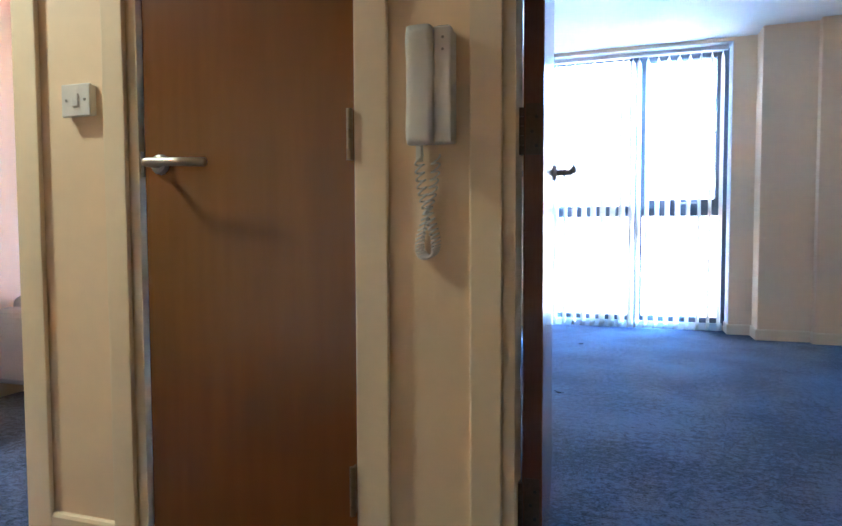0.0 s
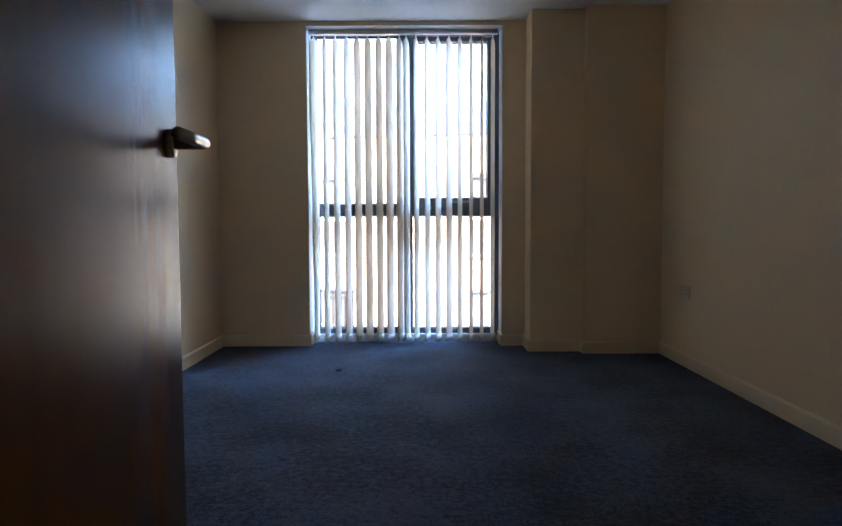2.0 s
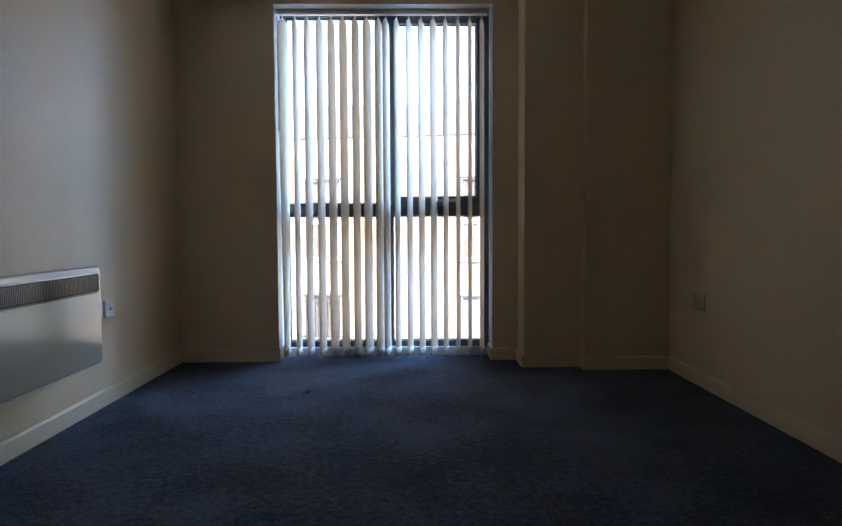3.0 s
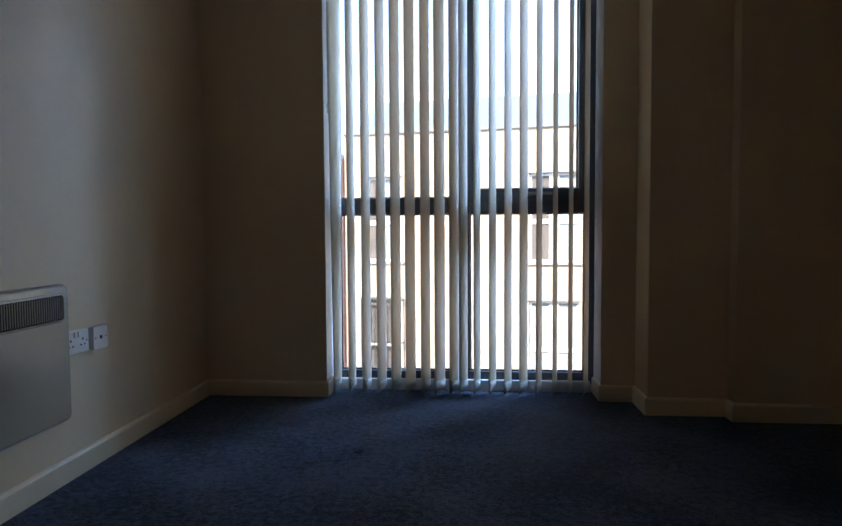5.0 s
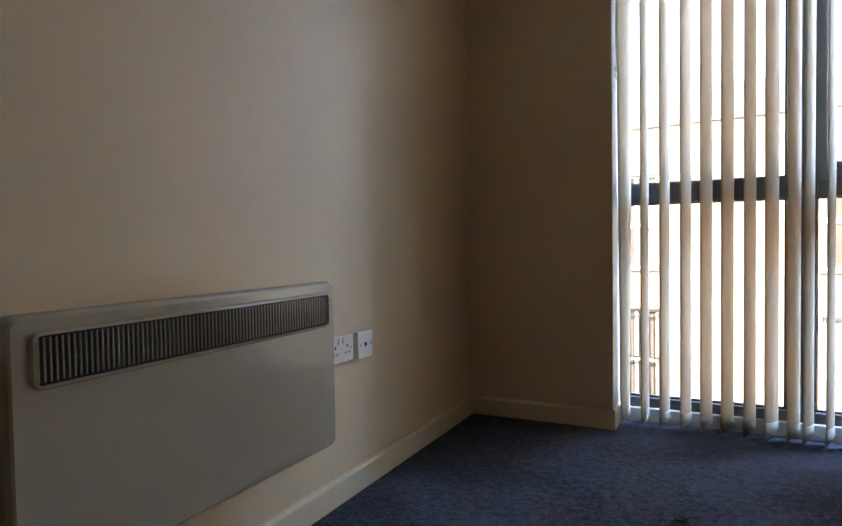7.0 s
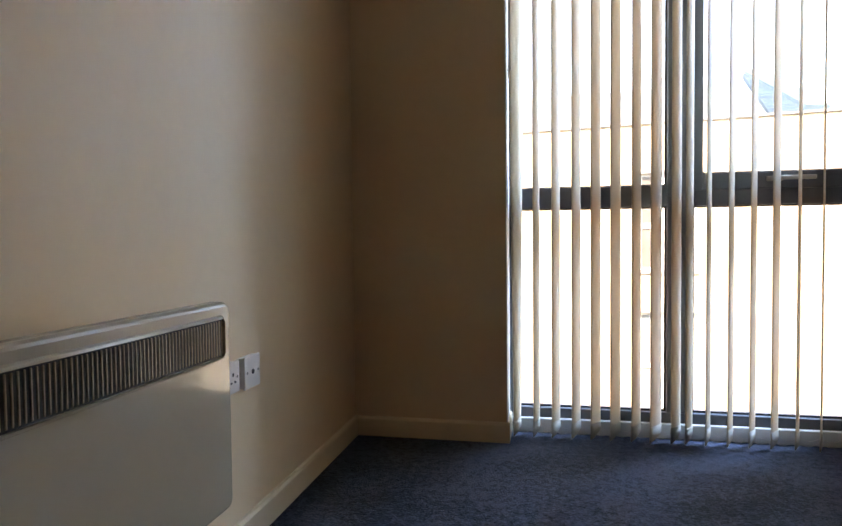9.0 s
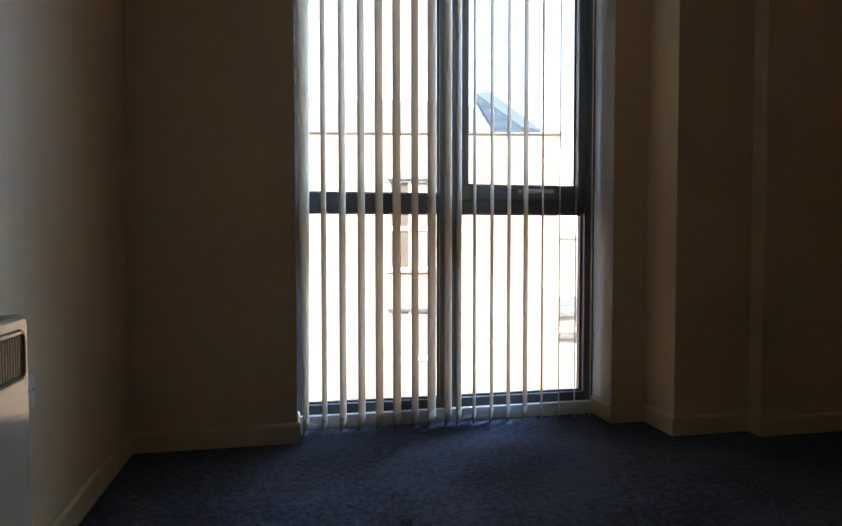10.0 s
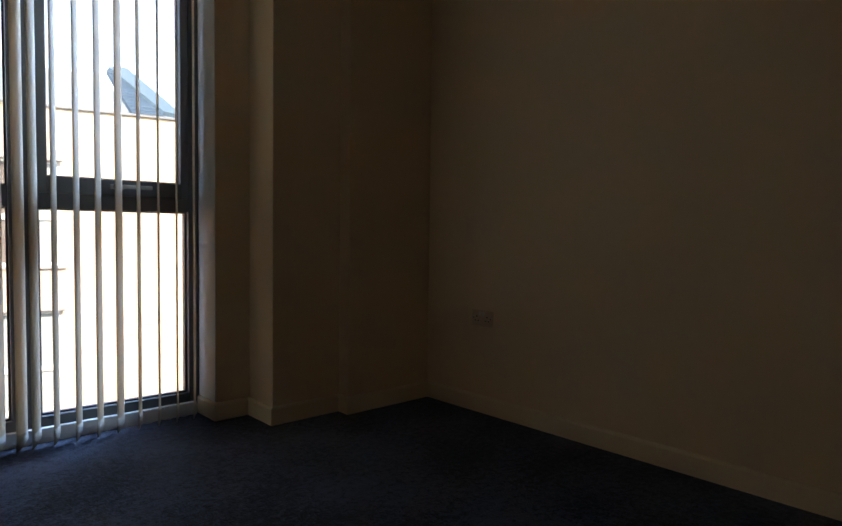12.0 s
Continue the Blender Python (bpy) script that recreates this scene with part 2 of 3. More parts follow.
# the room next door
# opening is added out of view, to let daylight into this room
wo = B()
box(wo, (-1.9, 0.0, -0.2), (-1.7, 0.35, H))
box(wo, (-0.4, 0.0, -0.2), (-0.1, 0.35, H))
box(wo, (-1.7, 0.0, 2.4), (-0.4, 0.35, H))
structure("wall_next_room", wo, PAINT, "plain magnolia wall with an added, unseen window opening", "wall")
structure("wall_next_room_west", box(B(), (-2.1, -6.9, -0.2), (-1.9, 0.35, H)), PAINT, "plain pale wall", "wall")


# skirting boards: (start, end) in plan, the board stands to the left of the line
def board(a, b, h=0.09, th=0.016):
    a, b = Vector((*a, 0)), Vector((*b, 0))
    d = (b - a).normalized()
    n = Vector((-d.y, d.x, 0)) * th
    bm = B()
    prof = [(0, 0), (1, 0), (1, h - 0.012), (0.72, h - 0.003), (0.4, h), (0, h)]
    r0 = [bm.verts.new(a + n * u + Vector((0, 0, w))) for u, w in prof]
    r1 = [bm.verts.new(b + n * u + Vector((0, 0, w))) for u, w in prof]
    bm.faces.new(r0)
    bm.faces.new(r1[::-1])
    for i in range(len(prof)):
        j = (i + 1) % len(prof)
        bm.faces.new((r0[i], r0[j], r1[j], r1[i]))
    structure("baseboard", bm, GLOSS, "cream painted wooden skirting board", "skirting")


T = 0.016
board((0, 0), (0, S_IN))
board((WIN_L + T, 0), (T, 0))
board((WIN_L, FRAME_Y), (WIN_L, 0))
board((WIN_R, 0), (WIN_R, FRAME_Y))
board((COL_X - T, 0), (WIN_R - T, 0))
board((COL_X, COL_Y - T), (COL_X, 0))
board((STEP_X - T, COL_Y), (COL_X, COL_Y))
board((STEP_X, STEP_Y - T), (STEP_X, COL_Y))
board((E_X, STEP_Y), (STEP_X, STEP_Y))
board((E_X, S_IN), (E_X, STEP_Y - T))
board((2.112, S_IN), (E_X - T, S_IN))
for x0, x1 in ((-0.185, 0.045), (0.869, 1.061)):
    board((x1, S_OUT), (x0, S_OUT), 0.09)
board((-1.9, 0), (-1.9, S_IN))


# white painted linings of the window reveal
for xa, xb in ((WIN_L + 0.0005, WIN_L + 0.005), (WIN_R - 0.005, WIN_R - 0.0005)):
    structure("trim", box(B(), (xa, -0.0015, 0.093), (xb, FRAME_Y - 0.0005, HEAD - 0.006)), SILL, "white painted window reveal lining", "reveal")
structure("trim", box(B(), (WIN_L, -0.0015, HEAD - 0.005), (WIN_R, FRAME_Y - 0.0005, HEAD - 0.0005)), SILL, "white painted window head lining", "reveal")


# linings and architraves of the doorways
def lining(x0, x1, top, th=0.028):
    bm = B()
    for xa, xb in ((x0, x0 + th), (x1 - th, x1)):
        box(bm, (xa, S_OUT - 0.003, 0), (xb, S_IN + 0.003, top), 0.002)
    box(bm, (x0 + th, S_OUT - 0.003, top - th), (x1 - th, S_IN + 0.003, top), 0.002)
    structure("door_lining", bm, GLOSS, "cream painted door lining", "door lining")


def architrave(xa, xb, y0, y1, top):
    structure("architrave", box(B(), (xa, y0, 0), (xb, y1, top), 0.005, 3), GLOSS, "cream painted timber architrave", "architrave")


for (x0, x1, top), sides in zip(OPEN, TRIM):
    lining(x0, x1, top)
    for xa, xb in sides:
        architrave(xa, xb, S_OUT - 0.019, S_OUT - 0.0035, top + 0.07)
    structure("architrave", box(B(), (sides[0][1] + 0.001, S_OUT - 0.019, top - 0.02), (sides[1][0] - 0.001, S_OUT - 0.0035, top + 0.07), 0.005),
              GLOSS, "cream painted timber architrave", "architrave")

# ---------------------------------------------------------------- window
win = thing("window_1", (0, 0, 0), "tall grey aluminium window with four panes", "window", kind="structure")
Y0, Y1 = FRAME_Y, FRAME_Y + 0.09
ML, MR = 1.413, 1.527                      # mullion
TR0, TR1 = 1.047, 1.142                    # transom
TOP, BOT = 2.507, 0.110
part("window_frame", box(B(), (WIN_L, Y0, 0.045), (0.748, Y1, HEAD), 0.004), ALU, win)
part("window_frame", box(B(), (2.192, Y0, 0.045), (WIN_R - 0.001, Y1, HEAD), 0.004), ALU, win)
part("window_frame", box(B(), (0.7485, Y0 + 0.001, 0.045), (2.1915, Y1, BOT), 0.004), ALU, win)
part("window_frame", box(B(), (0.7485, Y0 + 0.001, TOP), (2.1915, Y1, HEAD), 0.003), ALU, win)
part("mullion", box(B(), (ML, Y0 + 0.002, BOT), (MR, Y1, TOP), 0.005), ALU, win)
part("transom", box(B(), (0.7485, Y0 + 0.003, TR0), (ML - 0.0005, Y1, TR1), 0.004), ALU, win)
part("transom", box(B(), (MR + 0.0005, Y0 + 0.003, TR0), (2.1915, Y1, TR1), 0.004), ALU, win)
# opening sash, upper right
sash = B()
SX0, SX1, SZ0, SZ1 = 1.515, 2.189, 1.115, 2.500
SF = Y0 - 0.008                            # face of the sash
box(sash, (SX0, SF, SZ0), (1.560, Y0 + 0.06, SZ1), 0.004)
box(sash, (2.150, SF, SZ0), (SX1, Y0 + 0.06, SZ1), 0.004)
box(sash, (1.560, SF + 0.001, SZ0), (2.150, Y0 + 0.06, 1.190), 0.004)
box(sash, (1.560, SF + 0.001, 2.458), (2.150, Y0 + 0.06, SZ1), 0.004)
sash_ob = part("sash", sash, ALU, win)
hd = B()
box(hd, (1.815, SF - 0.012, 1.146), (1.880, SF - 0.0005, 1.168), 0.004)
box(hd, (1.828, SF - 0.034, 1.149), (1.848, SF - 0.012, 1.166), 0.004)
box(hd, (1.828, SF - 0.042, 1.149), (2.000, SF - 0.028, 1.168), 0.006, 3)
part("handle", hd, STEEL, sash_ob, "satin metal espagnolette handle")
for nm, (a, b, c, d) in (("pane", (0.748, ML, TR1, TOP)), ("pane", (0.748, ML, BOT, TR0)), ("pane", (MR, 2.192, BOT, TR0)),
                         ("pane", (1.560, 2.150, 1.190, 2.458))):
    g = part(nm, box(B(), (a, Y0 + 0.041, c), (b, Y0 + 0.049, d)), GLASS, win)
    g.visible_shadow = False
    gk = B()
    w = 0.007
    box(gk, (a, Y0 + 0.029, c), (a + w, Y0 + 0.0405, d))
    box(gk, (b - w, Y0 + 0.029, c), (b, Y0 + 0.0405, d))
    box(gk, (a + w, Y0 + 0.0291, c), (b - w, Y0 + 0.0404, c + w))
    box(gk, (a + w, Y0 + 0.0291, d - w), (b - w, Y0 + 0.0404, d))
    part("gasket", gk, RUBBER, win, "black rubber glazing gasket")
part("window_sill", box(B(), (0.720, Y0 - 0.030, 0.0), (2.221, Y0 - 0.0005, 0.066), 0.004), SILL, win, "low white painted board under the frame")
# unseen frame in the added daylight opening
w2 = thing("window_2", (0, 0, 0), "grey window frame added unseen in the next room", "window", kind="structure")
fr = B()
box(fr, (-1.7, 0.15, 0), (-1.65, 0.25, 2.4))
box(fr, (-0.45, 0.15, 0), (-0.4, 0.25, 2.4))
box(fr, (-1.08, 0.15, 0), (-1.02, 0.25, 2.4))
part("window_frame", fr, ALU, w2)

# ---------------------------------------------------------------- vertical blind
blind = thing("vertical_blind", (0, 0.108, 0), "cream fabric vertical blind with slats turned half open", "blind")
rail = B()
box(rail, (0.712, -0.020, 2.490), (2.224, 0.022, 2.530), 0.004)
box(rail, (0.712, -0.026, 2.497), (2.224, -0.0205, 2.504), 0.001)
part("headrail", rail, PLASTIC, blind, "white plastic headrail")
SW = 0.093


def slat_mesh(bottom, twist=0.0, flip=1):
    """Shallow curved strip of fabric, narrowed at the top, in its own plan centred on the axis."""
    bm = B()
    zs = [bottom, bottom + 0.058, 0.5, 1.0, 1.5, 2.0, 2.38, 2.437, 2.460]
    ws_ = [1, 1, 1, 1, 1, 1, 1, 0.85, 0.3]
    n = 6
    front, back = [], []
    for z, k in zip(zs, ws_):
        a = twist * (1 - z / 2.48)
        rf, rb = [], []
        for i in range(n + 1):
            u = (i / n - 0.5) * SW * k
            c = flip * 0.005 * (1 - (2 * i / n - 1) ** 2)
            dz = 0.030 * (i / n - 0.5) if z == bottom else 0
            for r, off in ((rf, 0.0004), (rb, -0.0004)):
                px, py = c + off, u
                r.append(bm.verts.new((px * math.cos(a) - py * math.sin(a), px * math.sin(a) + py * math.cos(a), z + dz)))
        front.append(rf)
        back.append(rb)
    for j in range(len(zs) - 1):
        for i in range(n):
            bm.faces.new((front[j][i], front[j][i + 1], front[j + 1][i + 1], front[j + 1][i]))
            bm.faces.new((back[j][i], back[j + 1][i], back[j + 1][i + 1], back[j][i + 1]))
        for i in (0, n):
            bm.faces.new((front[j][i], front[j + 1][i], back[j + 1][i], back[j][i]))
    for j in (0, len(zs) - 1):
        for i in range(n):
            bm.faces.new((front[j][i], front[j][i + 1], back[j][i + 1], back[j][i]))
    return bm


def hem_mesh(bottom, flip=1):
    bm = B()
    n, z0, z1 = 6, bottom + 0.004, bottom + 0.056
    rows_ = []
    for z in (z0, z1):
        for off in (0.0022, -0.0022):
            rows_.append([bm.verts.new((flip * 0.005 * (1 - (2 * i / n - 1) ** 2) + off, (i / n - 0.5) * SW * 0.97,
                                        z + (0.030 * (i / n - 0.5) if z == z0 else 0))) for i in range(n + 1)])
    f0, b0, f1, b1 = rows_
    for i in range(n):
        bm.faces.new((f0[i], f0[i + 1], f1[i + 1], f1[i]))
        bm.faces.new((b0[i], b1[i], b1[i + 1], b0[i + 1]))
        bm.faces.new((f1[i], f1[i + 1], b1[i + 1], b1[i]))
        bm.faces.new((f0[i], b0[i], b0[i + 1], f0[i + 1]))
    for i in (0, n):
        bm.faces.new((f0[i], f1[i], b1[i], b0[i]))
    return bm


SLAT = shape("slat", slat_mesh(0.022), FABRIC, True)
SLAT_LEFT = shape("slat", slat_mesh(0.022, 0.5), FABRIC, True)
HEMS = shape("hem_weight", hem_mesh(0.022), HEM, True)
HOOK = shape("hook", box(box(B(), (-0.004, -0.010, 2.448), (0.004, 0.010, 2.468), 0.002), (-0.003, -0.003, 2.462), (0.003, 0.003, 2.491)), PLASTIC)
SLATS = [0.746, 0.834, 0.921, 1.010, 1.095, 1.180, 1.268, 1.351, 1.434, 1.488, 1.566, 1.655, 1.743, 1.831, 1.919, 2.009, 2.096, 2.183]
TURNS_DEG = [46, 17, 24.3, 27, 31, 33.6, 33, 39, 36, 30, 25.6, 28, 30.5, 34.8, 27.1, 25, 25, 28]
rng = random.Random(4)
ends = []
for i, sxx in enumerate(SLATS):
    turn = radians(-TURNS_DEG[i] + rng.uniform(-0.7, 0.7))
    s = piece("slat", SLAT_LEFT if i == 0 else SLAT, blind, (sxx, 0, 0), turn)
    h = new("hem_weight", HEMS)
    h.parent = s
    if i == 0:
        h.rotation_euler = (0, 0, 0.49)
    k = new("hook", HOOK)
    k.parent = s
    a = turn + (0.49 if i == 0 else 0)
    ends.append((sxx, a))
for (xa, aa), (xb, ab) in zip(ends, ends[1:]):
    for sgn in (-1, 1):
        p = Vector((xa - sgn * 0.040 * math.sin(aa), sgn * 0.040 * math.cos(aa), 0.050))
        q = Vector((xb - sgn * 0.040 * math.sin(ab), sgn * 0.040 * math.cos(ab), 0.050))
        pts = []
        for j in range(11):
            f = j / 10
            v = p.lerp(q, f)
            v.z -= 0.022 * 4 * f * (1 - f)
            pts.append(v)
        part("bead_chain", tube(B(), pts, 0.0011, 5), PLASTIC, blind, "thin white bead chain")
cord = B()
tube(cord, [(0.716, -0.045, 2.51 - 0.1 * i) for i in range(9)] + [(0.716, -0.045, 1.66)], 0.0022, 6)
tube(cord, [(0.722, -0.042, 2.51 - 0.1 * i) for i in range(9)] + [(0.722, -0.042, 1.66)], 0.0022, 6)
cord_ob = part("pull_cord", cord, PLASTIC, blind, "white pull cord")
tg = B()
tube(tg, [(0.719 + 0.009 * math.cos(0.5 * k), -0.046, 1.668 + 0.011 * math.sin(0.5 * k)) for k in range(13)], 0.0028, 8)
tube(tg, [(0.716, -0.046, 1.658), (0.714, -0.046, 1.640), (0.716, -0.046, 1.626), (0.721, -0.046, 1.622)], 0.0028, 8)
part("cord_hook", tg, PLASTIC, cord_ob, "small white plastic ring and hook on the cord", True)

# ---------------------------------------------------------------- panel heater
HY0, HY1, HZ0, HZ1, HD = -2.388, -1.520, 0.324, 0.777, 0.212
heater = thing("panel_heater", (0, -1.95, 0.324), "white enamelled electric panel heater with slotted grille, fixed to the wall", "heater")
ay, by, bz = HY0 + 1.95, HY1 + 1.95, HZ1 - HZ0
GY0, GY1, GZ0, GZ1 = ay + 0.045, by - 0.037, bz - 0.114, bz - 0.034
hb = B()
F = HD                                       # front face; the grille lies on it
sec = [(0.012, 0.03), (F - 0.030, 0.03), (F - 0.030, bz - 0.022), (F - 0.055, bz - 0.034), (0.012, bz - 0.10)]
r0 = [hb.verts.new((u, ay + 0.004, w)) for u, w in sec]
r1 = [hb.verts.new((u, by - 0.004, w)) for u, w in sec]
hb.faces.new(r0)
hb.faces.new(r1[::-1])
for i in range(5):
    hb.faces.new((r0[i], r0[(i + 1) % 5], r1[(i + 1) % 5], r1[i]))


def rounded(y0, y1, z0, z1, r, n=6):
    """Outline of a rectangle with rounded corners, in y and z."""
    out = []
    for cy, cz, a0 in ((y1 - r, z1 - r, 0), (y0 + r, z1 - r, 90), (y0 + r, z0 + r, 180), (y1 - r, z0 + r, 270)):
        for k in range(n + 1):
            an = radians(a0 + 90 * k / n)
            out.append((cy + r * math.cos(an), cz + r * math.sin(an)))
    return out


def loft(bm, layers, close=False):
    rs = [[bm.verts.new((x_, y_, z_)) for y_, z_ in o] for x_, o in layers]
    m_ = len(rs[0])
    pairs = list(zip(rs, rs[1:])) + ([(rs[-1], rs[0])] if close else [])
    for ra, rb2 in pairs:
        for k in range(m_):
            bm.faces.new((ra[k], ra[(k + 1) % m_], rb2[(k + 1) % m_], rb2[k]))
    if not close:
        bm.faces.new(rs[0][::-1])
        bm.faces.new(rs[-1])
    return bm


layers = [(F - 0.031, rounded(ay, by, 0, bz, 0.024))]
for d, ins in ((0.012, 0.0), (0.006, 0.002), (0.002, 0.005), (0.0, 0.010)):
    layers.append((F - d, rounded(ay + ins, by - ins, ins, bz - ins, 0.024 - ins)))
loft(hb, layers)
part("casing", hb, ENAMEL, heater, "white enamelled steel casing")
# flat near-black plate: the shade between the fins put into colour
part("grille_shade", loft(B(), [(F - 0.002, rounded(GY0, GY1, GZ0, GZ1, 0.010)), (F + 0.0012, rounded(GY0, GY1, GZ0, GZ1, 0.010))]), DARK, heater,
     "dark plate on the front for the shade in the slots")
o1, o2, o3 = rounded(GY0 - 0.008, GY1 + 0.008, GZ0 - 0.008, GZ1 + 0.008, 0.016), rounded(GY0 - 0.005, GY1 + 0.005, GZ0 - 0.005, GZ1 + 0.005, 0.014), \
    rounded(GY0, GY1, GZ0, GZ1, 0.010)
grille = part("grille", loft(B(), [(F - 0.001, o1), (F + 0.006, o2), (F + 0.0075, o3), (F - 0.001, o3)], True), ENAMEL, heater,
              "raised rim of the slotted grille")
FIN = shape("fin", box(B(), (F + 0.001, -0.0018, GZ0 + 0.004), (F + 0.0032, 0.0018, GZ1 - 0.004), 0.0008, 1), ENAMEL)
NF = 77
for i in range(NF):
    piece("fin", FIN, grille, (0, GY0 + (GY1 - GY0) * (i + 0.5) / NF, 0))
part("lower_lip", box(B(), (0.03, ay + 0.01, -0.012), (F - 0.022, by - 0.012, 0.0285), 0.004), PLASTIC_GREY, heater, "recessed grey lower edge")
for yy in (ay + 0.2, by - 0.2):
    part("wall_bracket", box(B(), (0.0, yy - 0.02, 0.08), (0.0118, yy + 0.02, bz - 0.12), 0.002), DARK_STEEL, heater, "steel wall bracket")


# ---------------------------------------------------------------- sockets and switch
def plate(bm, w, h, d, back=0.0):
    """A faceplate on the plane y=0 that faces -y, on a shallow back box."""
    box(bm, (-w / 2, -d, -h / 2), (w / 2, -d + 0.009, h / 2), 0.004, 3)
    if d > 0.012:
        box(bm, (-w / 2 + 0.003, -d + 0.0085, -h / 2 + 0.003), (w / 2 - 0.003, 0, h / 2 - 0.003), 0.003, 2)
    return bm


def screws(parent, w, d):
    for sg in (-1, 1):
        part("screw", cyl(B(), (sg * w, -d + 0.0015, 0), (sg * w, -d - 0.0008, 0), 0.0042, 12), DARK_STEEL, parent, "small screw head")


def pins(parent, x0, d):
    bm = B()
    box(bm, (x0 - 0.003, -d - 0.0012, 0.004), (x0 + 0.003, -d + 0.001, 0.013))
    for sg in (-1, 1):
        box(bm, (x0 + sg * 0.011 - 0.004, -d - 0.0012, -0.016), (x0 + sg * 0.011 + 0.004, -d + 0.001, -0.011))
    part("pin_holes", bm, DARK, parent, "dark blocks for the shade in the pin holes")


def rocker(parent, x0, z0, d, h=0.022):
    bm = box(B(), (x0 - 0.006, -d - 0.004, z0 - h / 2), (x0 + 0.006, -d + 0.001, z0 + h / 2), 0.0018)
    part("rocker", bm, PLASTIC, parent, "white rocker")


def on_wall(ob, x, y, z, turn):
    ob.matrix_basis = pose(x, y, z, 0, 0, turn)
    return ob


so = thing("wall_socket", (0, 0, 0), "white plastic switched double socket beside the heater", "socket")
part("faceplate", plate(B(), 0.147, 0.09, 0.028), PLASTIC, so)
for cx in (-0.036, 0.036):
    pins(so, cx, 0.028)
rocker(so, -0.012, 0.028, 0.028)
rocker(so, 0.012, 0.028, 0.028)
screws(so, 0.060, 0.028)
on_wall(so, 0.0, -1.217, 0.526, 90)
t2 = thing("outlet", (0, 0, 0), "white plastic aerial outlet with one dark round hole", "outlet")
part("faceplate", plate(B(), 0.096, 0.096, 0.028), PLASTIC, t2)
part("jack", cyl(B(), (0, -0.0275, 0), (0, -0.0298, 0), 0.0075, 16), DARK, t2, "dark round jack")
screws(t2, 0.034, 0.028)
on_wall(t2, 0.0, -1.064, 0.521, 90)
s3 = thing("wall_socket", (0, 0, 0), "white double socket low on a bare wall", "socket")
part("faceplate", plate(B(), 0.147, 0.086, 0.010), DIM_PLASTIC, s3)
for cx in (-0.036, 0.036):
    pins(s3, cx, 0.010)
rocker(s3, -0.012, 0.026, 0.010)
rocker(s3, 0.012, 0.026, 0.010)
screws(s3, 0.060, 0.010)
on_wall(s3, E_X, -0.760, 0.507, -90)
sw = thing("light_switch", (0, 0, 0), "white plastic single light switch on a hall wall", "switch")
part("faceplate", plate(B(), 0.100, 0.088, 0.026), PLASTIC, sw)
rk = box(B(), (-0.011, -0.0295, -0.017), (0.011, -0.025, 0.017), 0.002)
part("rocker", rk, PLASTIC, sw, "white rocker")
screws(sw, 0.032, 0.026)
on_wall(sw, -0.038, S_OUT, 1.262, 0)

# ---------------------------------------------------------------- entry phone
ph = thing("entry_phone", (0.983, S_OUT, 1.090), "white plastic door entry handset with coiled cord on the wall", "entry phone")
pb = B()
box(pb, (-0.034, -0.030, 0.004), (0.039, 0, 0.218), 0.006, 3)
box(pb, (0.006, -0.050, 0.002), (0.040, -0.029, 0.220), 0.005, 3)
base = part("base", pb, PLASTIC, ph, "pale plastic base")
hs = B()
rings = []
for k in range(17):
    f = k / 16
    end = min(1.0, 0.86 + 0.14 * math.sin(min(f, 1 - f) * 8 * 1.5708)) if min(f, 1 - f) < 0.125 else 1.0
    bulge = 0.012 * (2 * f - 1) ** 2
    yf, yb = -0.056 - bulge, -0.031
    ring_ = []
    for j in range(20):
        a = 6.28318 * j / 20
        cu, su = math.cos(a), math.sin(a)
        u = math.copysign(abs(cu) ** 0.45, cu) * 0.0270 * end
        v = math.copysign(abs(su) ** 0.45, su) * (yb - yf) / 2 * end
        ring_.append(hs.verts.new((-0.0195 + u, (yf + yb) / 2 + v, 0.221 * f)))
    rings.append(ring_)
for ra, rb_ in zip(rings, rings[1:]):
    for j in range(20):
        hs.faces.new((ra[j], ra[(j + 1) % 20], rb_[(j + 1) % 20], rb_[j]))
hs.faces.new(rings[0])
hs.faces.new(rings[-1])
part("handset", hs, PLASTIC, ph, "glossy white curved handset", True)
part("speaker_slot", box(B(), (0.014, -0.044, 0.2195), (0.034, -0.034, 0.2215)), DARK, base)
for zz in (0.198, 0.176):
    part("button", cyl(B(), (0.025, -0.0495, zz), (0.025, -0.0512, zz), 0.0026, 12), DARK_STEEL, base)
coil = []
LOOP_N, TURNS = 640, 44
for i in range(LOOP_N + 1):
    f = i / LOOP_N
    depth = 1 - abs(2 * f - 1)
    side = 1 if f < 0.5 else -1
    cx = -0.016 + side * 0.0165 * math.cos(4.71239 * depth)
    cz = -0.020 - 0.198 * math.sin(depth * 1.5708) ** 0.9
    an = f * TURNS * 6.28318
    coil.append((cx + 0.0085 * math.cos(an), -0.013 + 0.0085 * math.sin(an), cz + 0.004 * math.cos(an)))
part("coiled_cord", tube(B(), coil, 0.0018, 6), PLASTIC, ph, "white coiled cord hanging in a loop", True)
ph.scale = (1.17, 1.10, 1.14)
part("cord_plug", box(B(), (-0.038, -0.020, -0.028), (-0.026, -0.006, 0.003), 0.002), PLASTIC, ph)


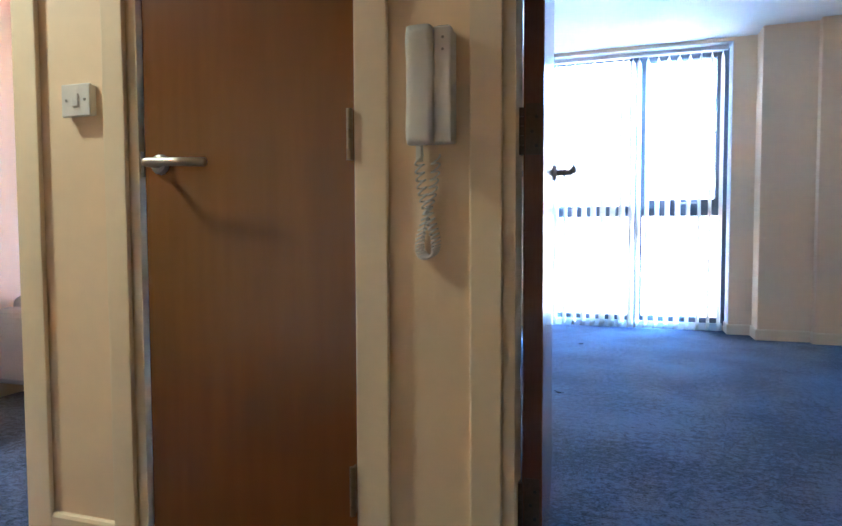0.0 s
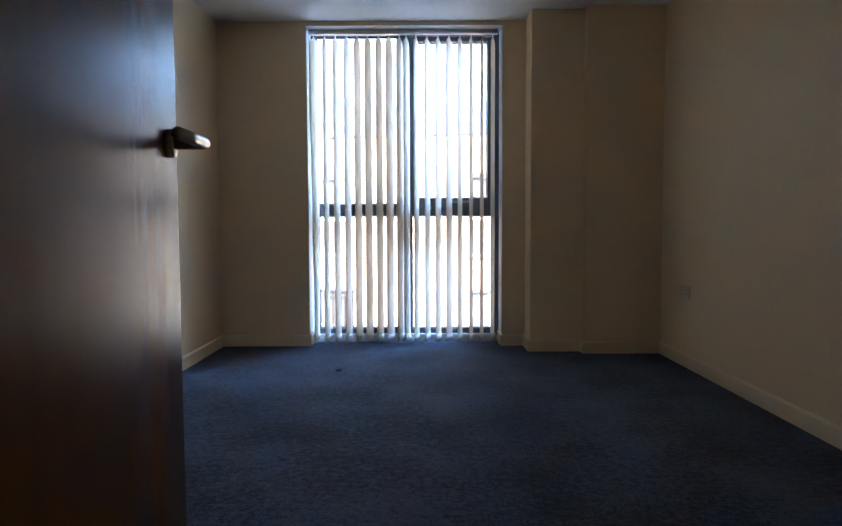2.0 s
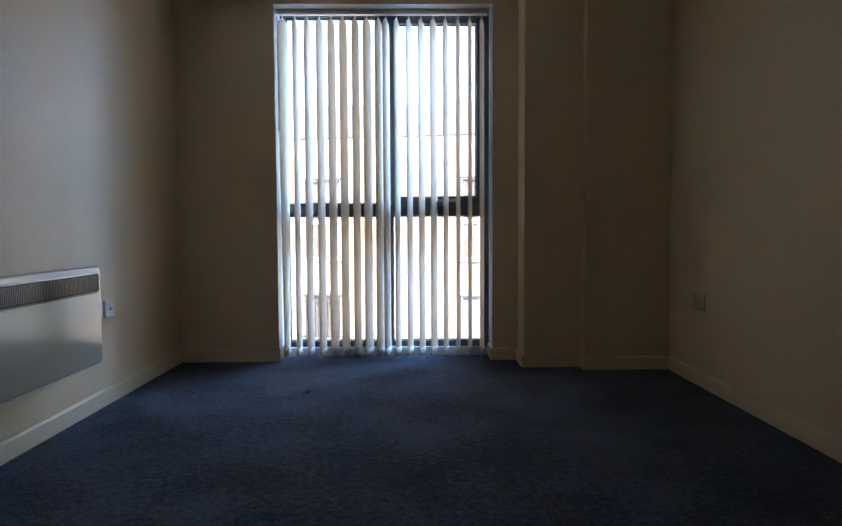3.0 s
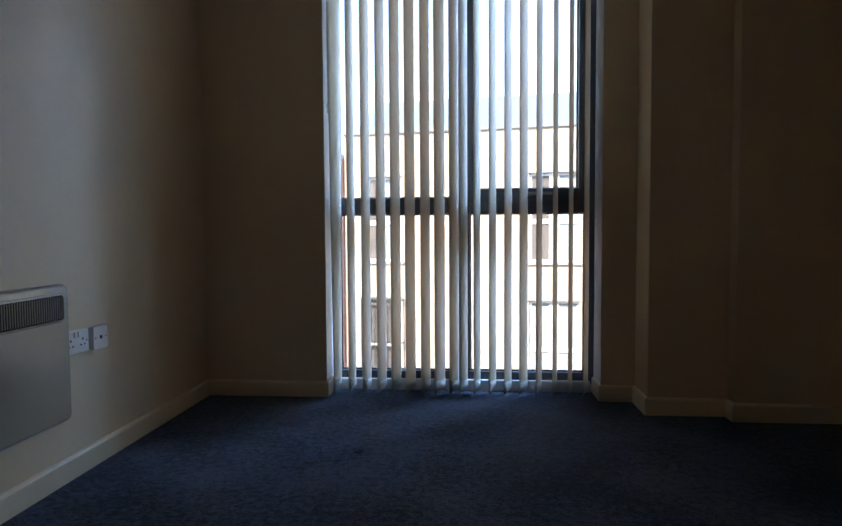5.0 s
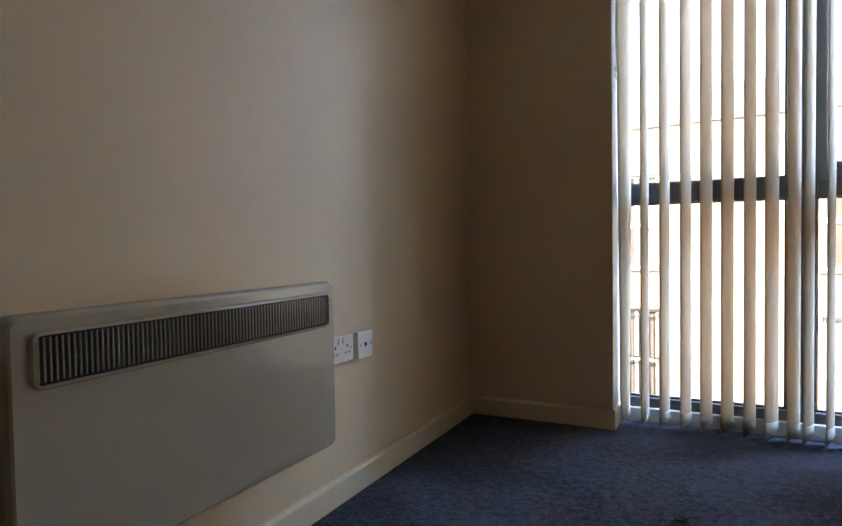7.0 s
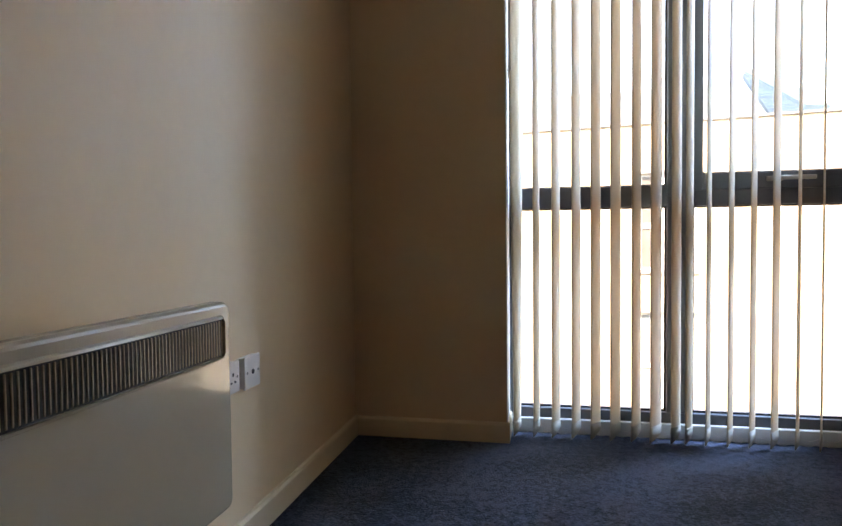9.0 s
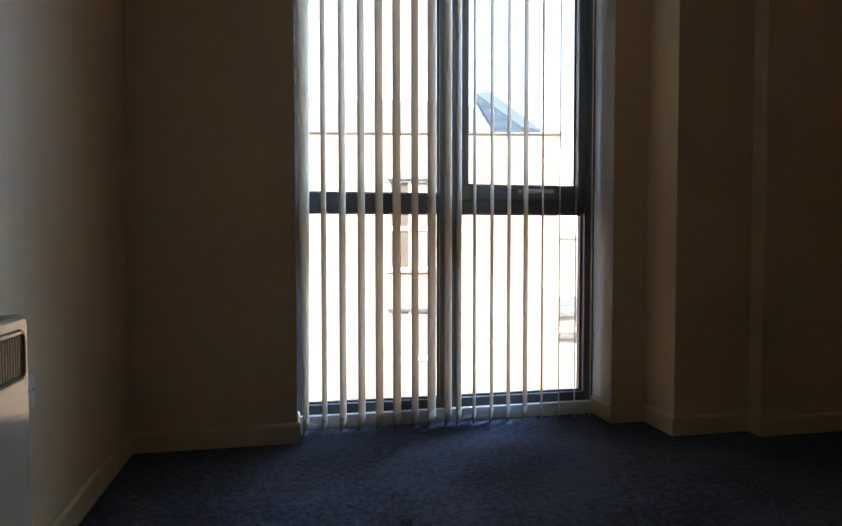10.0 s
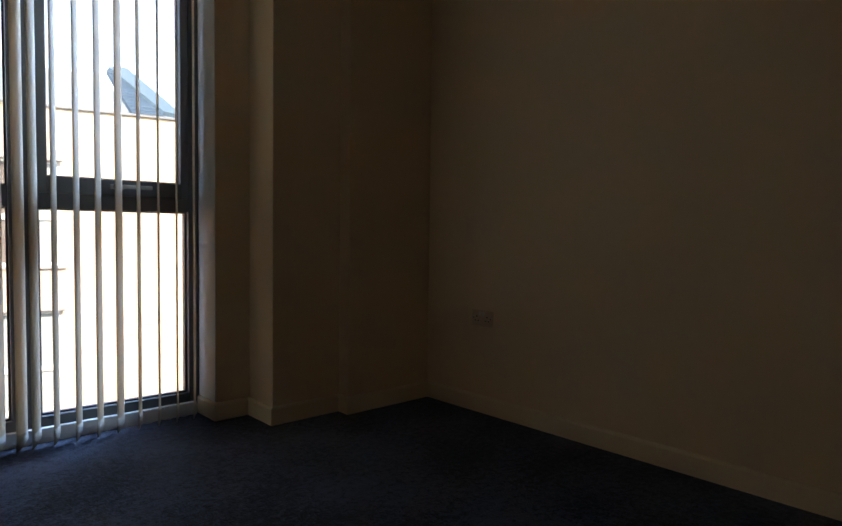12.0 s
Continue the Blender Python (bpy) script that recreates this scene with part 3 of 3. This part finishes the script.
# ---------------------------------------------------------------- doors
def lever(parent, x, y, z, out, along, length=0.13):
    """A round bar lever with a tight bend on a round rose. out, along: unit directions."""
    o, a = Vector(out), Vector(along)
    p = Vector((x, y, z))
    rose = B()
    cyl(rose, p, p + o * 0.009, 0.026, 28)
    cyl(rose, p + o * 0.009, p + o * 0.012, 0.024, 28, 0.021)
    r = part("rose", rose, STEEL, parent, "round brushed steel rose", True)
    pts = [p + o * 0.008, p + o * 0.052]
    for k in range(1, 6):
        b = k / 5 * 1.5708
        pts.append(p + o * (0.052 + 0.014 * math.sin(b)) + a * (0.014 * (1 - math.cos(b))))
    pts += [p + o * 0.066 + a * s - Vector((0, 0, 0.04 * (s - 0.02))) for s in (0.05, 0.09, length)]
    part("lever_handle", tube(B(), pts, 0.0108, 16), STEEL, r, "brushed steel lever handle", True)


def hinge(parent, x, y, z, h=0.105, metal=STEEL):
    bm = B()
    n = 5
    for i in range(n):
        cyl(bm, (x, y, z + h * i / n + 0.0007), (x, y, z + h * (i + 1) / n - 0.0007), 0.0068, 12)
    box(bm, (x - 0.002, y, z + 0.001), (x + 0.002, y + 0.020, z + h - 0.001))
    part("hinge", bm, metal, parent, "metal butt hinge")


# closed oak door in the hall
D1 = thing("door_1", (0.158, S_OUT + 0.006, 0), "closed oak veneer flush door with a brushed steel lever", "door", kind="structure")
part("leaf", box(B(), (0.003, 0.0, 0.006), (0.626, 0.042, 2.065), 0.0015, 1), OAK, D1)
lever(D1, 0.058, 0.0, 1.081, (0, -1, 0), (1, 0, 0), 0.186)
part("latch_plate", box(B(), (-0.006, -0.004, 1.050), (0.0028, 0.03, 1.117)), DARK_STEEL, D1, "dark steel latch plate")
for zz in (0.22, 1.067, 1.80):
    hinge(D1, 0.618, -0.028, zz, 0.120, AGED_BRASS)

# open bedroom door
D2 = thing("door_2", (0, 0, 0), "open oak veneer flush door with a brushed steel lever, swung into the bedroom", "door", kind="structure")
part("leaf", box(B(), (-0.0425, 0.004, 0.008), (-0.0025, 0.802, 2.07), 0.0012, 1), OAK, D2)
for xa, xb in ((-0.0448, -0.0430), (-0.0020, 0.0)):
    part("veneer_face", box(B(), (xa, 0.0, 0.008), (xb, 0.806, 2.07), 0.0006, 1), OAK, D2)
part("edge_lipping", box(B(), (-0.0425, 0.0, 0.008), (-0.0025, 0.0038, 2.07)), OAK_EDGE, D2, "dark hardwood edge lipping")
part("edge_lipping", box(B(), (-0.0425, 0.8022, 0.008), (-0.0025, 0.806, 2.07)), OAK_EDGE, D2, "dark hardwood edge lipping")
lever(D2, 0.0, 0.760, 1.100, (1, 0, 0), (0, -1, 0), 0.165)
lever(D2, -0.0448, 0.760, 1.100, (-1, 0, 0), (0, -1, 0), 0.165)
for zz in (0.22, 1.070, 1.80):
    part("hinge_leaf", box(B(), (-0.040, -0.0016, zz), (-0.006, 0.0004, zz + 0.114)), BRONZE, D2, "dark bronze hinge leaf with screws")
    for k in (0.02, 0.052, 0.084):
        part("screw", cyl(B(), (-0.016 - 0.010 * (k == 0.052), -0.001, zz + k), (-0.016 - 0.010 * (k == 0.052), -0.0028, zz + k), 0.004, 10), DARK, D2)
    hinge(D2, -0.0495, -0.004, zz, metal=BRONZE)
D2.matrix_basis = pose(1.214, -4.546, 0, 0, 0, 4.8)

# ---------------------------------------------------------------- lint on the carpet
for lx, ly, lr in LINT:
    lint = thing("carpet_lint", (lx, ly, 0), "tiny dark tuft of lint lying on the carpet", "lint", "lint on the carpet")
    lb = B()
    r_ = random.Random(int(lx * 1000))
    for k in range(9):
        a_ = r_.uniform(0, 6.28)
        p_ = Vector((r_.uniform(-lr, lr) * 0.5, r_.uniform(-lr, lr) * 0.5, 0.001))
        q_ = p_ + Vector((math.cos(a_) * lr, math.sin(a_) * lr, r_.uniform(0.003, 0.009)))
        tube(lb, [p_, p_.lerp(q_, 0.5) + Vector((0, 0, 0.004)), q_], 0.0016, 5)
    part("tuft", lb, RUBBER, lint)

# ---------------------------------------------------------------- next room
so2 = thing("sofa", (-1.42, -2.62, 0), "low pale grey upholstered sofa against a wall", "sofa")
part("base", box(B(), (-0.44, -0.85, 0.08), (0.40, 0.85, 0.28), 0.03, 3), SOFA, so2)
part("backrest", box(B(), (-0.45, -0.80, 0.28), (-0.22, 0.80, 0.56), 0.07, 4), SOFA, so2)
for sg in (-1, 1):
    part("armrest", box(B(), (-0.44, sg * 0.86 - 0.1, 0.1), (0.40, sg * 0.86 + 0.1, 0.50), 0.06, 4), SOFA, so2)
    part("seat_cushion", box(B(), (-0.21, sg * 0.375 - 0.37, 0.285), (0.41, sg * 0.375 + 0.37, 0.41), 0.045, 4), SOFA, so2)
    for fx in (-0.38, 0.34):
        part("foot", cyl(B(), (fx, sg * 0.75, 0), (fx, sg * 0.75, 0.085), 0.02, 12), OAK_EDGE, so2)

# hall downlight round the lamp
dl = thing("downlight", (HALL_LAMP[0], HALL_LAMP[1], H), "small white recessed ceiling downlight", "light")
ring = B()
prof = [(0.046, -0.001), (0.046, -0.007), (0.060, -0.006), (0.064, -0.0005)]
cols = []
for i in range(32):
    a = 6.28318 * i / 32
    cols.append([ring.verts.new((r * math.cos(a), r * math.sin(a), z)) for r, z in prof])
for i in range(32):
    for k in range(4):
        ring.faces.new((cols[i][k], cols[i][(k + 1) % 4], cols[(i + 1) % 32][(k + 1) % 4], cols[(i + 1) % 32][k]))
part("trim_ring", ring, PLASTIC, dl)

# ---------------------------------------------------------------- outside
GZ = -9.5
gr = B()
bmesh.ops.create_grid(gr, x_segments=2, y_segments=2, size=1500, matrix=Matrix.Translation((0, 0, GZ)))
structure("ground", gr, ASPHALT, "grey asphalt street far below", "street")
own = B()
box(own, (-8, 0.02, GZ), (-2.1, 0.35, 3.6))
box(own, (3.577, 0.02, GZ), (9, 0.35, 3.6))
box(own, (-2.1, 0.02, GZ), (3.577, 0.35, -0.2))
box(own, (-2.1, 0.02, H + 0.15), (3.577, 0.35, 3.6))
structure("wall_outside", own, BUFF, "buff brick outer wall of the flats", "wall")

FAC = pose(0, 13.25, 0, 0, 0, -8.7)
bld = thing("apartment_building", (0, 0, 0), "buff brick apartment building with white windows and a pale pitched roof", "building")
WX = [(-1.46, -0.40), (3.03, 4.30)]
WZ = [(0.14, 2.44), (-3.25, -0.88), (-6.65, -4.28)]
X0, X1, ZT = -2.05, 7.42, 3.60
bw = B()
xs = [X0] + [v for p in WX for v in p] + [X1]
for i in range(len(xs) - 1):
    if i % 2 == 0:
        box(bw, (xs[i], 0, GZ), (xs[i + 1], 0.4, ZT))
    else:
        zz = GZ
        for z0, z1 in sorted(WZ):
            box(bw, (xs[i], 0, zz), (xs[i + 1], 0.4, z0))
            zz = z1
        box(bw, (xs[i], 0, zz), (xs[i + 1], 0.4, ZT))
box(bw, (X1 - 0.4, 0.4, GZ), (X1, 9, ZT))
part("wall", bw, BUFF, bld)
part("coping", box(B(), (X0, -0.06, ZT), (X1 + 0.06, 0.46, ZT + 0.055), 0.01), DIM_FASCIA, bld, "grey metal parapet coping")
part("floor_slab", box(B(), (X0, 0.45, GZ), (X1 - 0.45, 8.5, ZT - 0.3)), COPING, bld, "dim interior mass")


def far_window(x0, x1, z0, z1, cols_n, blinds, bar=0.045):
    fm = B()
    y0, y1, w = 0.10, 0.17, 0.06
    zt = z0 + (z1 - z0) * 0.46
    box(fm, (x0, y0, z0), (x0 + w, y1, z1), 0.006, 1)
    box(fm, (x1 - w, y0, z0), (x1, y1, z1), 0.006, 1)
    box(fm, (x0 + w, y0, z1 - w), (x1 - w, y1, z1), 0.006, 1)
    box(fm, (x0 + w, y0, z0), (x1 - w, y1, z0 + w), 0.006, 1)
    box(fm, (x0 + w, y0 - 0.01, zt - 0.06), (x1 - w, y1, zt + 0.06), 0.006, 1)
    step = (x1 - x0) / cols_n
    for k in range(1, cols_n):
        box(fm, (x0 + step * k - bar, y0 - 0.005, z0 + w), (x0 + step * k + bar, y1, z1 - w), 0.006, 1)
    wd = part("window", fm, WHITE_FRAME, bld, "white framed casement window")
    for k in range(cols_n):
        for za, zb in ((z0 + w, zt - 0.06), (zt + 0.06, z1 - w)):
            part("pane", box(B(), (x0 + step * k + 0.03, 0.135, za), (x0 + step * (k + 1) - 0.03, 0.15, zb)),
                 FAR_BLIND if (k in blinds) else FAR_GLASS, wd)
    part("sill", box(B(), (x0 - 0.06, -0.07, z0 - 0.07), (x1 + 0.06, 0.10, z0 - 0.001), 0.008, 1), COPING, wd, "grey metal sill")
    part("lintel", box(B(), (x0 - 0.05, -0.03, z1 + 0.001), (x1 + 0.04, 0.12, z1 + 0.045), 0.005, 1), DIM_FASCIA, wd, "grey steel lintel")


for j, (z0, z1) in enumerate(WZ):
    far_window(*WX[1], z0, z1, 2, (1,) if j == 0 else (0, 1), 0.13)
    far_window(*WX[0], z0, z1, 2, (1,) if j == 0 else ())
for z0, z1 in WZ[1:]:
    bal = B()
    a, b = WX[0][0] - 0.1, WX[0][1] + 0.1
    for zz in (z0 + 0.15, z0 + 1.15, z1 - 0.05):
        box(bal, (a, -0.16, zz), (b, -0.11, zz + 0.05), 0.004, 1)
    n = 11
    for k in range(n):
        xx = a + 0.02 + (b - a - 0.04) * k / (n - 1)
        box(bal, (xx - 0.012, -0.145, z0 + 0.1), (xx + 0.012, -0.121, z1), 0.002, 1)
    for xx in (a, b):
        box(bal, (xx - 0.02, -0.14, z0 + 0.15), (xx + 0.02, 0.02, z0 + 0.19))
    part("balcony_railing", bal, RAILING, bld, "dark metal railing in front of a window")
# pitched roof behind the parapet
rf = B()
RZ = 5.02
slab(rf, [(X0, 0.7, ZT), (6.3, 0.7, ZT), (5.25, 3.2, RZ), (X0, 3.2, RZ)], 0.12)
slab(rf, [(X0, 5.7, ZT), (X0, 3.2, RZ), (5.25, 3.2, RZ), (6.3, 5.7, ZT)], 0.12)
part("roof", rf, METAL_ROOF, bld, "pale grey sheet metal pitched roof")
hip = B()
slab(hip, [(5.85, 0.62, ZT + 0.05), (6.62, 0.62, ZT + 0.05), (6.0, 3.3, RZ + 0.24), (5.62, 3.3, RZ + 0.20)], 0.14)
hp = part("hip", hip, SLATE, bld, "dark blue slate hip")
for k in range(14):
    f = k / 14
    y_, z_ = 0.62 + 2.68 * f, ZT + 0.20 + (RZ - ZT + 0.17) * f
    xa, xb = 5.85 - 0.23 * f, 6.6 - 0.65 * f
    part("slate_course", box(B(), (xa, y_ - 0.02, z_ - 0.012), (xb, y_ + 0.16, z_ + 0.018)), SLATE, hp)
part("ridge_cap", slab(B(), [(6.56, 0.58, ZT + 0.18), (7.05, 0.58, ZT + 0.12), (6.12, 3.4, RZ + 0.36), (5.66, 3.32, RZ + 0.30)], 0.12), HIP_METAL, bld,
     "pale metal ridge capping")
bld.matrix_basis = FAC

rb = thing("brick_building", (0, 0, 0), "red brick building beside the buff one", "building")
part("wall", box(B(), (-14, -0.12, GZ), (X0 - 0.01, 8, 3.0)), RED, rb)
part("coping", box(B(), (-14, -0.2, 3.0), (X0 - 0.01, 8, 3.1), 0.01), COPING, rb, "grey coping")
rb.matrix_basis = FAC

lowb = thing("low_building", (17, 33, GZ + 0.4), "distant pale building with stepped flat roofs", "building")
part("wall", box(B(), (-4, 0, 0), (9, 10, 3.9)), STONE, lowb, "pale rendered wall")
part("flat_roof", box(B(), (-4.3, -0.4, 3.9), (9, 10, 4.12), 0.02), DIM_FASCIA, lowb, "grey flat roof edge")
part("wall", box(B(), (-3.8, 0.6, 4.12), (9, 10, 5.2)), STONE, lowb, "pale rendered wall set back")
for z, th in ((4.34, 0.05), (4.50, 0.05), (4.66, 0.09), (4.84, 0.05)):
    part("guard_rail", box(B(), (-4.2, -0.3, z), (9, -0.25, z + th)), DIM_FASCIA, lowb, "thin grey guard rail")
for k in range(6):
    part("rail_post", box(B(), (-4.2 + 2.2 * k, -0.31, 4.12), (-4.15 + 2.2 * k, -0.24, 4.89)), DIM_FASCIA, lowb, "grey rail post")
part("flat_roof", box(B(), (-4.0, 0.2, 5.2), (9, 10, 5.46), 0.02), DIM_FASCIA, lowb, "grey fascia of the upper roof")
part("guard_rail", box(B(), (-3.9, 0.3, 5.85), (9, 0.35, 5.90)), DIM_FASCIA, lowb, "thin grey guard rail")
for k in range(4):
    part("rail_post", box(B(), (-3.9 + 3.2 * k, 0.29, 5.46), (-3.86 + 3.2 * k, 0.36, 5.9)), DIM_FASCIA, lowb, "grey rail post")

# invented pale backdrop: bright haze as colour, covering the dark ground to the horizon
far = thing("haze_backdrop", (35, 75, GZ), "pale distant backdrop standing in for bright haze", "building")
part("wall", box(B(), (-60, 0, 0), (60, 12, 10.6)), STONE, far, "pale rendered wall")
part("roof", slab(B(), [(-60, -0.4, 10.6), (60, -0.4, 10.6), (60, 6, 11.3), (-60, 6, 11.3)], 0.2), STONE, far, "pale top of the haze backdrop")
